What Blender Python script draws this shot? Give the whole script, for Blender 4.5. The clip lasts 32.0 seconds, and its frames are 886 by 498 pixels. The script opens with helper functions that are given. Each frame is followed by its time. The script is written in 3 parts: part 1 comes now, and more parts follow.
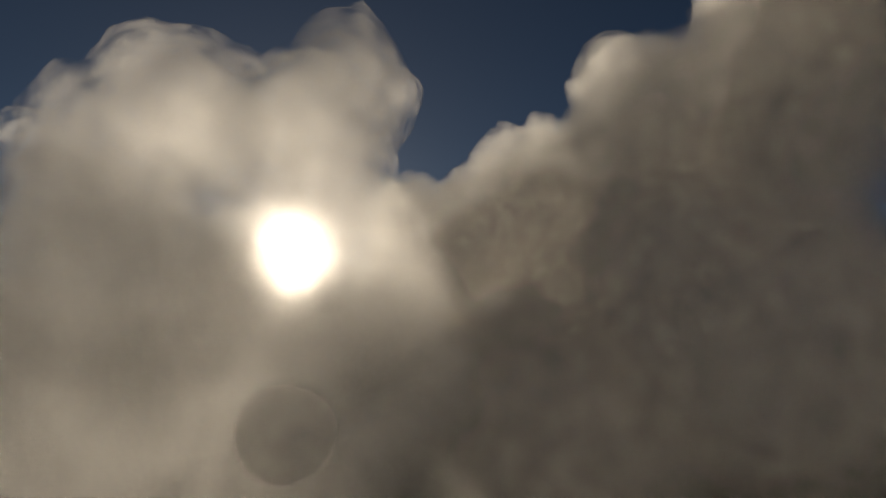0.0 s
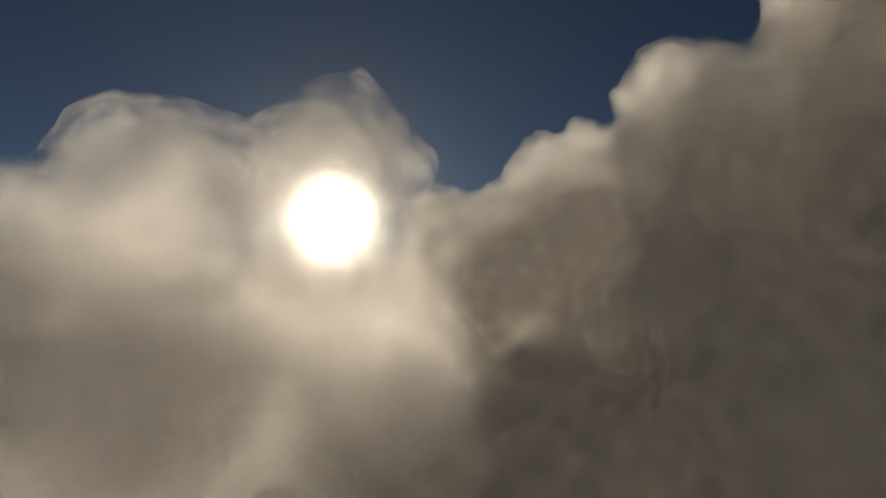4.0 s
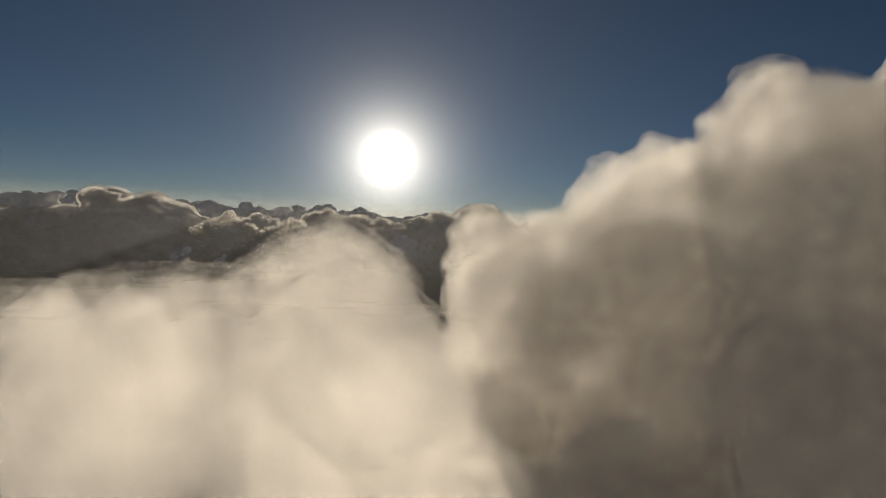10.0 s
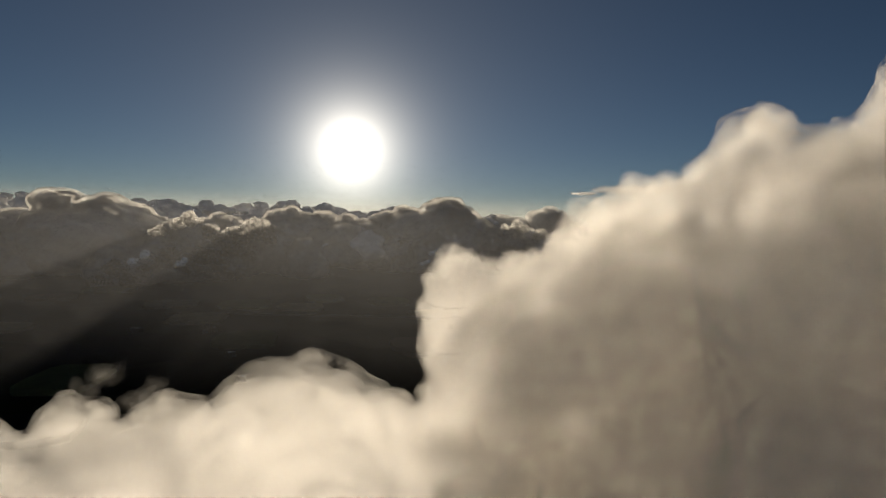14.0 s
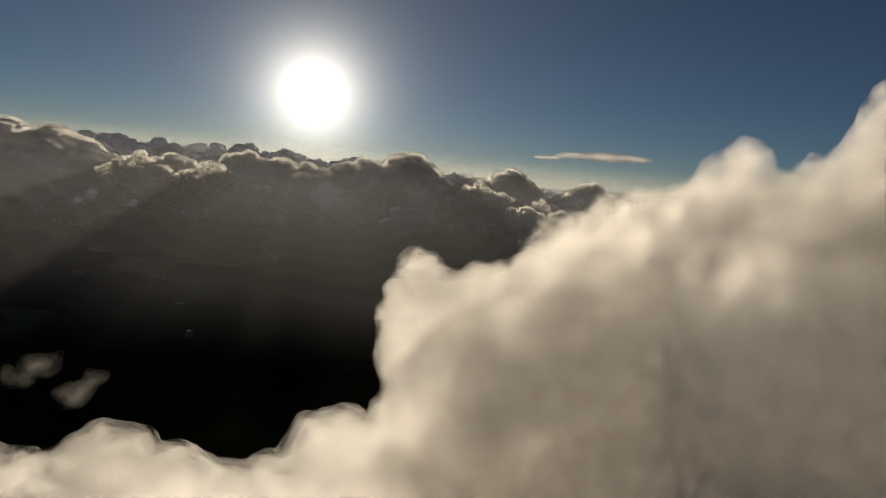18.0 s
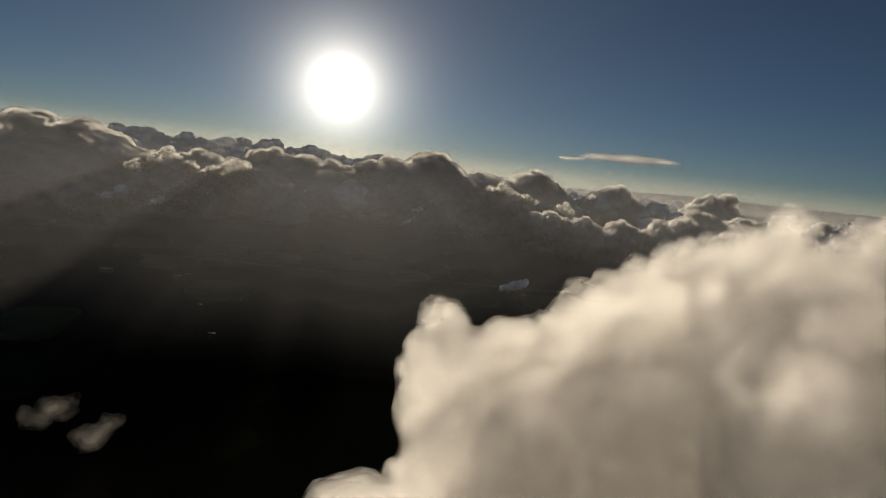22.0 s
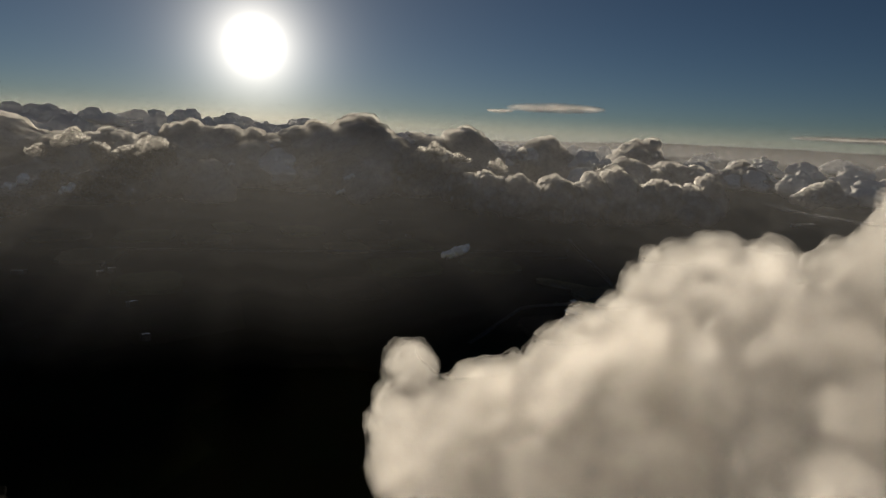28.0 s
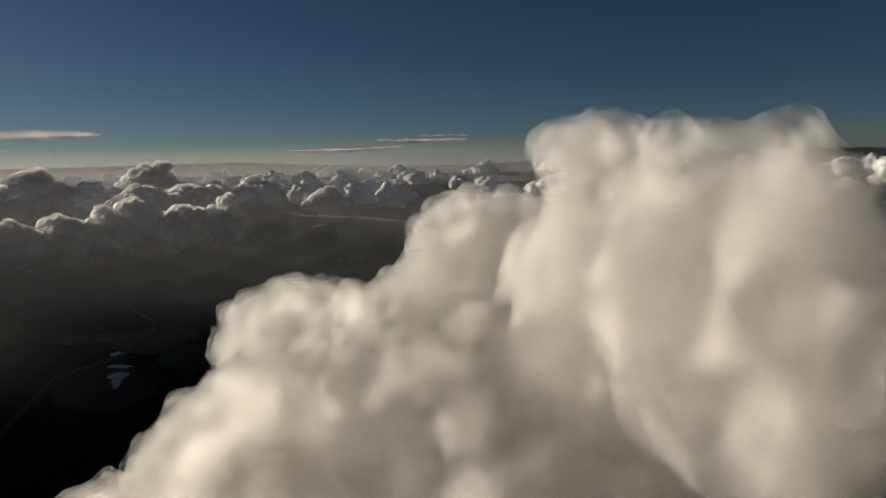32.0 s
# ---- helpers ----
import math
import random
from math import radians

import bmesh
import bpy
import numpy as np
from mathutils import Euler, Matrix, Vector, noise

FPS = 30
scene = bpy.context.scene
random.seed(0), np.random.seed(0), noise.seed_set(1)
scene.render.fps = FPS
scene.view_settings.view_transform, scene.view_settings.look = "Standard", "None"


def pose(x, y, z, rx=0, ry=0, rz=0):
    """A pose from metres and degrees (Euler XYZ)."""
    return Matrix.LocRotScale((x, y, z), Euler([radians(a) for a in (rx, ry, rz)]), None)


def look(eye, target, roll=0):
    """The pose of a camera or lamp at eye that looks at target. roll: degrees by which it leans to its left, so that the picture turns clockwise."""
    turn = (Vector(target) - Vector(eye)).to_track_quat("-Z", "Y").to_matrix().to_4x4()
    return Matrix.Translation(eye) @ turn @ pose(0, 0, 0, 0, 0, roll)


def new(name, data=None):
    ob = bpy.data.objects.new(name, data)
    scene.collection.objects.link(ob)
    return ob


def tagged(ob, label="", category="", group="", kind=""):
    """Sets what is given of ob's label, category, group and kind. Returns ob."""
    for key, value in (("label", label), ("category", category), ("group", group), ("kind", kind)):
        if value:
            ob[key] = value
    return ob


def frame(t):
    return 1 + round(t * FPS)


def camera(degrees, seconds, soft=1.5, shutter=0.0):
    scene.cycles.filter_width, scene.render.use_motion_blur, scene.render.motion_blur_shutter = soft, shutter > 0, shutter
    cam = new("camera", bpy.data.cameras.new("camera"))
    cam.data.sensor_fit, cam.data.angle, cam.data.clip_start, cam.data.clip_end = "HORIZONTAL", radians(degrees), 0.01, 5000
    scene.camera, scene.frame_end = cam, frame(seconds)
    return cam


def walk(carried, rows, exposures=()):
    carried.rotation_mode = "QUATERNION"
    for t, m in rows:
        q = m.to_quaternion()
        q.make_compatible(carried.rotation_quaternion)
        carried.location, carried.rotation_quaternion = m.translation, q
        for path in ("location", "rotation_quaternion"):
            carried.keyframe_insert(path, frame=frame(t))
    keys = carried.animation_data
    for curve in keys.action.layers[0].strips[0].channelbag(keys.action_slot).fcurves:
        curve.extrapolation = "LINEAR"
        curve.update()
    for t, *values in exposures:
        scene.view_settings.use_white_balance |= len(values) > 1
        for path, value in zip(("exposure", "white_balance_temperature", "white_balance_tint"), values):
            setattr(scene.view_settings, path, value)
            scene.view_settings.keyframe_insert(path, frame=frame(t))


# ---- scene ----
cam = camera(72.0, 32.0)
PATH = [
    (0, -0.00, 0.00, 255.00, 7.08, -1.37, 0.33),
    (0.5, 0.35, 1.74, 257.78, 6.87, -1.39, 0.88),
    (1, 0.70, 3.49, 260.55, 6.59, -1.27, 1.44),
    (1.5, 1.04, 5.24, 263.30, 6.19, -1.34, 1.86),
    (2, 1.36, 6.99, 266.04, 5.73, -1.36, 2.29),
    (2.5, 1.67, 8.73, 268.77, 5.19, -1.60, 2.70),
    (3, 1.94, 10.48, 271.47, 4.64, -1.79, 3.08),
    (3.5, 2.19, 12.22, 274.17, 4.19, -1.81, 3.56),
    (5.5, 3.00, 19.20, 284.93, 2.66, -2.24, 5.06),
    (6, 3.14, 20.93, 287.63, 2.41, -2.51, 5.23),
    (6.5, 3.20, 22.63, 290.35, 2.20, -2.73, 5.32),
    (7, 3.18, 24.28, 293.08, 1.83, -3.05, 5.52),
    (7.5, 3.05, 25.89, 295.80, 1.25, -3.60, 5.99),
    (8, 2.81, 27.44, 298.52, -0.03, -4.20, 6.76),
    (8.5, 2.47, 28.96, 301.22, -1.29, -3.75, 7.63),
    (9, 2.01, 30.45, 303.89, -1.97, -4.11, 8.27),
    (9.5, 1.46, 31.92, 306.52, -2.09, -3.97, 8.76),
    (10, 0.83, 33.38, 309.10, -2.06, -2.63, 9.18),
    (10.5, 0.15, 34.82, 311.61, -1.99, -0.62, 9.52),
    (11, -0.55, 36.24, 314.05, -2.08, 0.22, 9.90),
    (11.5, -1.26, 37.64, 316.42, -2.14, 0.43, 10.32),
    (12, -1.97, 39.02, 318.73, -2.31, 0.38, 10.76),
    (12.5, -2.66, 40.35, 321.00, -2.64, 0.18, 11.25),
    (13, -3.32, 41.65, 323.25, -2.91, 0.23, 11.70),
    (13.5, -3.94, 42.91, 325.47, -2.92, 0.41, 10.75),
    (14, -4.52, 44.11, 327.70, -2.88, -1.30, 5.94),
    (14.5, -5.04, 45.26, 329.94, -2.69, -2.36, 1.89),
    (16.5, -7.00, 49.69, 338.97, -5.95, -3.47, 0.57),
    (17, -7.46, 50.78, 341.20, -6.87, -3.66, 1.21),
    (17.5, -7.89, 51.84, 343.41, -7.07, -4.19, 1.76),
    (18, -8.32, 52.90, 345.59, -7.06, -5.17, 2.36),
    (18.5, -8.73, 53.97, 347.77, -6.94, -5.82, 2.89),
    (19, -9.14, 55.03, 349.94, -6.93, -5.88, 3.81),
    (19.5, -9.53, 56.12, 352.11, -7.09, -5.46, 5.00),
    (20, -9.92, 57.23, 354.31, -7.29, -4.94, 5.90),
    (20.5, -10.28, 58.38, 356.52, -7.45, -4.74, 6.47),
    (21, -10.62, 59.58, 358.77, -7.63, -4.86, 6.86),
    (21.5, -10.95, 60.83, 361.03, -7.80, -5.29, 6.75),
    (22, -11.27, 62.13, 363.32, -7.67, -6.26, 4.57),
    (22.5, -11.60, 63.51, 365.60, -7.26, -6.76, -0.50),
    (23, -11.98, 64.96, 367.87, -7.24, -4.86, -3.48),
    (23.5, -12.44, 66.49, 370.10, -7.57, -2.84, -4.29),
    (24, -13.02, 68.08, 372.27, -8.05, -2.23, -4.02),
    (24.5, -13.74, 69.75, 374.34, -8.63, -2.37, -3.12),
    (25, -14.62, 71.47, 376.32, -9.27, -2.72, -2.41),
    (25.5, -15.68, 73.24, 378.19, -10.01, -2.94, -1.92),
    (27.5, -20.68, 80.40, 385.19, -11.40, -2.89, -1.15),
    (28, -22.01, 82.15, 386.88, -11.30, -2.78, -2.16),
    (28.5, -23.40, 83.84, 388.52, -11.10, -2.69, -6.60),
    (29, -24.81, 85.49, 390.14, -10.87, -2.53, -13.16),
    (29.5, -26.22, 87.08, 391.73, -10.84, -0.53, -19.19),
    (30, -27.61, 88.63, 393.32, -11.02, 1.76, -24.94),
    (30.5, -28.96, 90.13, 394.92, -10.79, 1.42, -30.59),
    (31, -30.27, 91.59, 396.53, -10.21, 1.13, -36.04),
    (31.5, -31.55, 93.03, 398.16, -9.79, 1.94, -41.63),
    (32, -32.81, 94.46, 399.80, -9.16, 1.44, -45.65),
]
walk(cam, [(t, pose(x, y, z, 90 + p, r, w)) for t, x, y, z, p, r, w in PATH],
     exposures=((0, -0.1, 6800, 10), (6, -0.05, 6800, 10), (10, 0.3, 6800, 10), (13, 0.5, 6900, 10), (19, 0.55, 6900, 10), (25, 0.4, 6700, 10), (29, 0.3, 6650, 10), (32, 0.4, 6350, 10)))

# ---- world, sun, exposure ----
SUN_AZ, SUN_EL = 14.6, 6.1      # degrees to the left of +y, and above the horizon
SUN_DIR = Vector((-math.sin(radians(SUN_AZ)) * math.cos(radians(SUN_EL)),
                  math.cos(radians(SUN_AZ)) * math.cos(radians(SUN_EL)), math.sin(radians(SUN_EL))))
scene.cycles.transparent_max_bounces, scene.cycles.diffuse_bounces, scene.cycles.max_bounces = 64, 8, 16

world = bpy.data.worlds.new("sky")
scene.world = world
world.use_nodes = True
wn, wl = world.node_tree.nodes, world.node_tree.links
wn.clear()


def wnode(kind, **props):
    n = wn.new(kind)
    for k, v in props.items():
        if k == "operation":
            n.operation = v
        elif k == "sky_type":
            n.sky_type = v
    return n


def wmath(op, a, b=None):
    n = wnode("ShaderNodeMath", operation=op)
    for i, v in enumerate((a, b)):
        if v is None:
            continue
        if isinstance(v, (int, float)):
            n.inputs[i].default_value = v
        else:
            wl.new(v, n.inputs[i])
    return n.outputs[0]


sky = wnode("ShaderNodeTexSky", sky_type="NISHITA")
sky.sun_disc = False
sky.sun_elevation, sky.sun_rotation = radians(SUN_EL), radians(-SUN_AZ)
sky.altitude, sky.air_density, sky.dust_density, sky.ozone_density = 2500, 0.7, 0.15, 2.0
bg = wnode("ShaderNodeBackground")
bg.inputs[1].default_value = 0.020
wl.new(sky.outputs[0], bg.inputs[0])
# the aureole of the low sun in thin haze, by the angle from the sun
tc = wnode("ShaderNodeTexCoord")
dot = wn.new("ShaderNodeVectorMath")
dot.operation = "DOT_PRODUCT"
wl.new(tc.outputs["Generated"], dot.inputs[0])
dot.inputs[1].default_value = SUN_DIR
ang = wmath("MULTIPLY", wmath("ARCCOSINE", wmath("MINIMUM", dot.outputs["Value"], 0.999999)), 57.29578)
core = wmath("MULTIPLY", wmath("POWER", 2.71828, wmath("MULTIPLY", wmath("POWER", wmath("DIVIDE", ang, 0.95), 2.0), -1.0)), 90.0)
ring = wmath("MULTIPLY", wmath("POWER", 2.71828, wmath("DIVIDE", ang, -2.1)), 2.4)
halo = wmath("MULTIPLY", wmath("POWER", 2.71828, wmath("DIVIDE", ang, -12.0)), 0.09)
glow = wnode("ShaderNodeBackground")
glow.inputs[0].default_value = (1.0, 0.95, 0.86, 1)
wl.new(wmath("ADD", wmath("ADD", core, ring), halo), glow.inputs[1])
both = wnode("ShaderNodeAddShader")
wl.new(bg.outputs[0], both.inputs[0])
wl.new(glow.outputs[0], both.inputs[1])
wout = wnode("ShaderNodeOutputWorld")
wl.new(both.outputs[0], wout.inputs[0])

sun_lamp = new("sun", bpy.data.lights.new("sun", "SUN"))
sun_lamp.data.energy, sun_lamp.data.angle, sun_lamp.data.color = 4.6, radians(0.5), (1.0, 0.87, 0.68)
sun_lamp.matrix_world = look(SUN_DIR * 3000, (0, 0, 0))


# ---- materials ----
def material(name):
    m = bpy.data.materials.new(name)
    m.use_nodes = True
    m.node_tree.nodes.clear()
    return m, m.node_tree.nodes, m.node_tree.links


def cloud_body(name, scale, color, grain, relief, strength=0.2):
    """Dense cloud: light wanders about inside it before it leaves again."""
    m, n, l = material(name)
    p = n.new("ShaderNodeBsdfPrincipled")
    p.inputs["Base Color"].default_value = (*color, 1)
    p.inputs["Roughness"].default_value = 1.0
    p.inputs["Specular IOR Level"].default_value = 0.0
    p.inputs["Subsurface Weight"].default_value = 1.0
    p.inputs["Subsurface Radius"].default_value = (1.0, 0.95, 0.88)
    p.inputs["Subsurface Scale"].default_value = scale
    p.inputs["Subsurface Anisotropy"].default_value = 0.8
    tcn = n.new("ShaderNodeTexCoord")
    nz = n.new("ShaderNodeTexNoise")
    nz.inputs["Scale"].default_value = grain
    nz.inputs["Detail"].default_value = 6
    l.new(tcn.outputs["Object"], nz.inputs["Vector"])
    bp = n.new("ShaderNodeBump")
    bp.inputs["Strength"].default_value = strength
    bp.inputs["Distance"].default_value = relief
    l.new(nz.outputs["Fac"], bp.inputs["Height"])
    l.new(bp.outputs[0], p.inputs["Normal"])
    o = n.new("ShaderNodeOutputMaterial")
    l.new(p.outputs[0], o.inputs[0])
    return m


def cloud_shell(name, color, passing):
    """The dense inside of a cloud: sunlight that enters it wanders about and leaves evenly on all sides."""
    m, n, l = material(name)
    df, tl, half, o = n.new("ShaderNodeBsdfDiffuse"), n.new("ShaderNodeBsdfTranslucent"), n.new("ShaderNodeMixShader"), n.new("ShaderNodeOutputMaterial")
    for s in (df, tl):
        s.inputs[0].default_value = (*color, 1)
    half.inputs[0].default_value = passing
    l.new(df.outputs[0], half.inputs[1])
    l.new(tl.outputs[0], half.inputs[2])
    l.new(half.outputs[0], o.inputs[0])
    return m


def bent_normal(n, l, toward, keep):
    """Mist has no surface: its droplets scatter alike whichever way the layer faces, so the normal leans to one direction."""
    geo, own, add, unit = n.new("ShaderNodeNewGeometry"), n.new("ShaderNodeVectorMath"), n.new("ShaderNodeVectorMath"), n.new("ShaderNodeVectorMath")
    own.operation, add.operation, unit.operation = "SCALE", "ADD", "NORMALIZE"
    own.inputs["Scale"].default_value = keep
    l.new(geo.outputs["Normal"], own.inputs[0])
    l.new(own.outputs[0], add.inputs[0])
    add.inputs[1].default_value = toward
    l.new(add.outputs[0], unit.inputs[0])
    return unit.outputs[0]


def cloud_veil(name, alpha, size, color=(0.91, 0.90, 0.885), forward=0.0, torn=0.5, through_light=0.84, keep=1.0):
    """A thin layer of mist: lets most light by, scatters the rest both ways, torn by noise."""
    m, n, l = material(name)
    lean = bent_normal(n, l, SUN_DIR + Vector((0, 0, 0.25)), keep) if keep < 1 else None
    df, tl = n.new("ShaderNodeBsdfDiffuse"), n.new("ShaderNodeBsdfTranslucent")
    for s in (df, tl):
        s.inputs[0].default_value = (*color, 1)
        if lean:
            l.new(lean, s.inputs["Normal"])
    half = n.new("ShaderNodeMixShader")
    half.inputs[0].default_value = through_light
    l.new(df.outputs[0], half.inputs[1])
    l.new(tl.outputs[0], half.inputs[2])
    tcn, nz, mr = n.new("ShaderNodeTexCoord"), n.new("ShaderNodeTexNoise"), n.new("ShaderNodeMapRange")
    nz.inputs["Scale"].default_value = 1.0 / size
    nz.inputs["Detail"].default_value = 5
    nz.inputs["Roughness"].default_value = 0.6
    mr.inputs[1].default_value, mr.inputs[2].default_value = 0.36, 0.64
    mr.inputs[3].default_value, mr.inputs[4].default_value = alpha * (1 - torn), min(1.0, alpha * (1 + torn))
    l.new(tcn.outputs["Object"], nz.inputs["Vector"])
    l.new(nz.outputs["Fac"], mr.inputs[0])
    tr, mx, o = n.new("ShaderNodeBsdfTransparent"), n.new("ShaderNodeMixShader"), n.new("ShaderNodeOutputMaterial")
    l.new(mr.outputs[0], mx.inputs[0])
    l.new(tr.outputs[0], mx.inputs[1])
    scatter = half
    if forward:
        rf, scatter = n.new("ShaderNodeBsdfRefraction"), n.new("ShaderNodeMixShader")
        rf.inputs["Roughness"].default_value, rf.inputs["IOR"].default_value = 0.75, 1.09
        toward_eye = n.new("ShaderNodeCombineXYZ")
        for i in range(3):
            toward_eye.inputs[i].default_value = -SUN_DIR[i]
        l.new(toward_eye.outputs[0], rf.inputs["Normal"])
        scatter.inputs[0].default_value = forward
        l.new(half.outputs[0], scatter.inputs[1])
        l.new(rf.outputs[0], scatter.inputs[2])
    l.new(scatter.outputs[0], mx.inputs[2])
    l.new(mx.outputs[0], o.inputs[0])
    return m


NEAR_BODY = cloud_shell("dense cloud", (0.90, 0.89, 0.875), 0.62)
FAR_BODY = cloud_shell("far cloud", (0.80, 0.80, 0.81), 0.2)
SCRAP_BODY = cloud_body("scrap of cloud", 8, (0.90, 0.90, 0.90), 0.12, 1.5)


def layers(name, count, first, last, deep, thin, forward):
    """Mist layers from the depth `first` out to `last`, their cover falling from `deep` to `thin`."""
    out = []
    for k in range(count):
        t = (k / (count - 1)) ** 0.8
        out.append((first + (last - first) * t, cloud_veil(name, deep + (thin - deep) * t, 13.0 - 8.0 * t, forward=forward, torn=0.1 + 0.9 * t * t)))
    return out


THIN_LAYERS = layers("thin mist", 13, -10.0, 1.5, 0.16, 0.09, 0.03)
EDGE_LAYERS = layers("edge mist", 14, -7.5, 2.2, 0.22, 0.08, 0.0)
WISP_LAYERS = layers("wisp mist", 4, -1.2, 0.8, 0.014, 0.006, 0.0)
RIM = cloud_veil("sunlit cloud rim", 0.5, 0.7, torn=0.35, through_light=0.2, keep=0.15)
BRIGHT_MIST = cloud_veil("sunlit ragged mist", 0.3, 0.35, torn=0.9, through_light=0.2, keep=0.15)
STREAK = cloud_veil("ice streak", 0.13, 0.5, torn=0.4)


# ---- cloud shapes ----
def lattice_noise(shape, cell, rng):
    """Smooth noise between -1 and 1 on a grid, one random value every `cell` grid steps."""
    dims = [int(s / cell) + 3 for s in shape]
    a = rng.uniform(-1, 1, dims).astype(np.float32)
    for ax, s in enumerate(shape):
        x = np.arange(s, dtype=np.float32) / cell
        i = x.astype(int)
        f = x - i
        f = f * f * (3 - 2 * f)
        sh = [1, 1, 1]
        sh[ax] = s
        f = f.reshape(sh)
        a = np.take(a, i, ax) * (1 - f) + np.take(a, i + 1, ax) * f
    return a


def surface_net(F, origin, h):
    """The zero surface of the field F on a grid of step h: vertices and quads."""
    s = F < 0
    c = [s[i:s.shape[0] - 1 + i, j:s.shape[1] - 1 + j, k:s.shape[2] - 1 + k] for i in (0, 1) for j in (0, 1) for k in (0, 1)]
    n_in = sum(x.astype(np.int8) for x in c)
    cells = np.argwhere((n_in > 0) & (n_in < 8))
    index = np.full(n_in.shape, -1, np.int32)
    index[cells[:, 0], cells[:, 1], cells[:, 2]] = np.arange(len(cells))
    corners = np.array([(i, j, k) for i in (0, 1) for j in (0, 1) for k in (0, 1)])
    val = np.stack([F[cells[:, 0] + o[0], cells[:, 1] + o[1], cells[:, 2] + o[2]] for o in corners], 1)
    total, count = np.zeros((len(cells), 3), np.float32), np.zeros(len(cells), np.float32)
    for a in range(8):
        for b in range(a + 1, 8):
            if np.abs(corners[a] - corners[b]).sum() == 1:
                cross = (val[:, a] < 0) != (val[:, b] < 0)
                t = np.where(cross, val[:, a] / np.where(cross, val[:, a] - val[:, b], 1), 0)
                total += cross[:, None] * (corners[a] + t[:, None] * (corners[b] - corners[a]))
                count += cross
    verts = (cells + total / count[:, None]) * h + np.array(origin)
    quads = []
    for ax in range(3):
        u, v = [x for x in range(3) if x != ax]
        lo = [slice(None)] * 3
        hi = [slice(None)] * 3
        lo[ax], hi[ax] = slice(0, -1), slice(1, None)
        e = np.argwhere(s[tuple(lo)] != s[tuple(hi)])
        ok = (e[:, u] > 0) & (e[:, v] > 0) & (e[:, u] < s.shape[u] - 1) & (e[:, v] < s.shape[v] - 1)
        e = e[ok]
        ring4 = []
        for du, dv in ((1, 1), (0, 1), (0, 0), (1, 0)):
            q = e.copy()
            q[:, u] -= du
            q[:, v] -= dv
            ring4.append(index[q[:, 0], q[:, 1], q[:, 2]])
        q = np.stack(ring4, 1)
        flip = s[e[:, 0], e[:, 1], e[:, 2]] ^ (ax == 1)
        q[~flip] = q[~flip][:, ::-1]
        quads.append(q)
    quads = np.concatenate(quads)
    # only the largest connected piece is kept
    lab = np.arange(len(verts))
    while True:
        low = lab[quads].min(1)
        fresh = lab.copy()
        for i in range(4):
            np.minimum.at(fresh, quads[:, i], low)
        fresh = fresh[fresh]
        if (fresh == lab).all():
            break
        lab = fresh
    main = np.bincount(lab).argmax()
    keep = lab == main
    order = np.cumsum(keep) - 1
    return verts[keep], order[quads[keep[quads[:, 0]]]]


def billow(lobes, rng, counts=(18, 6), share=(0.24, 0.42), up=-0.2):
    """Lobes with smaller lobes budding on them, and smaller ones on those."""
    out, last = list(lobes), list(lobes)
    for n in counts:
        fresh = []
        for x, y, z, r in last:
            for _ in range(n):
                d = rng.normal(size=3)
                d /= np.linalg.norm(d)
                if d[2] < up:
                    d[2] *= -1
                rr = r * rng.uniform(*share)
                k = r * rng.uniform(0.78, 0.95)
                fresh.append((x + d[0] * k, y + d[1] * k, z + d[2] * k, rr))
        out += fresh
        last = fresh
    return out


def cloud_field(lobes, h, pad, far=20.0, blend=None):
    """Distance to the lobes on a grid; the first blend[0] of them melt into one another over blend[1] metres."""
    a = np.array(lobes)
    lo = (a[:, :3] - a[:, 3:]).min(0) - pad
    hi = (a[:, :3] + a[:, 3:]).max(0) + pad
    shape = np.ceil((hi - lo) / h).astype(int) + 1
    F = np.full(shape, far, np.float32)
    axes = [lo[i] + h * np.arange(shape[i]) for i in range(3)]
    for k, (x, y, z, r) in enumerate(lobes):
        m = r + pad
        sl = [slice(max(0, int((c - m - lo[i]) / h)), min(shape[i], int((c + m - lo[i]) / h) + 2)) for i, c in enumerate((x, y, z))]
        gx, gy, gz = [axes[i][sl[i]].astype(np.float32) for i in range(3)]
        d = np.sqrt((gx[:, None, None] - x) ** 2 + (gy[None, :, None] - y) ** 2 + (gz[None, None, :] - z) ** 2) - r
        G = F[tuple(sl)]
        if blend and k < blend[0]:
            w = np.maximum(blend[1] - np.abs(G - d), 0) / blend[1]
            F[tuple(sl)] = np.minimum(G, d) - w * w * blend[1] * 0.25
        else:
            F[tuple(sl)] = np.minimum(G, d)
    return F, lo


def mesh_of(name, verts, quads, mat):
    me = bpy.data.meshes.new(name)
    me.from_pydata(verts, [], quads.tolist())
    me.shade_smooth()
    me.materials.append(mat)
    return me


def part(name, me, parent, label=""):
    ob = new(name, me)
    ob.parent = parent
    return tagged(ob, label)


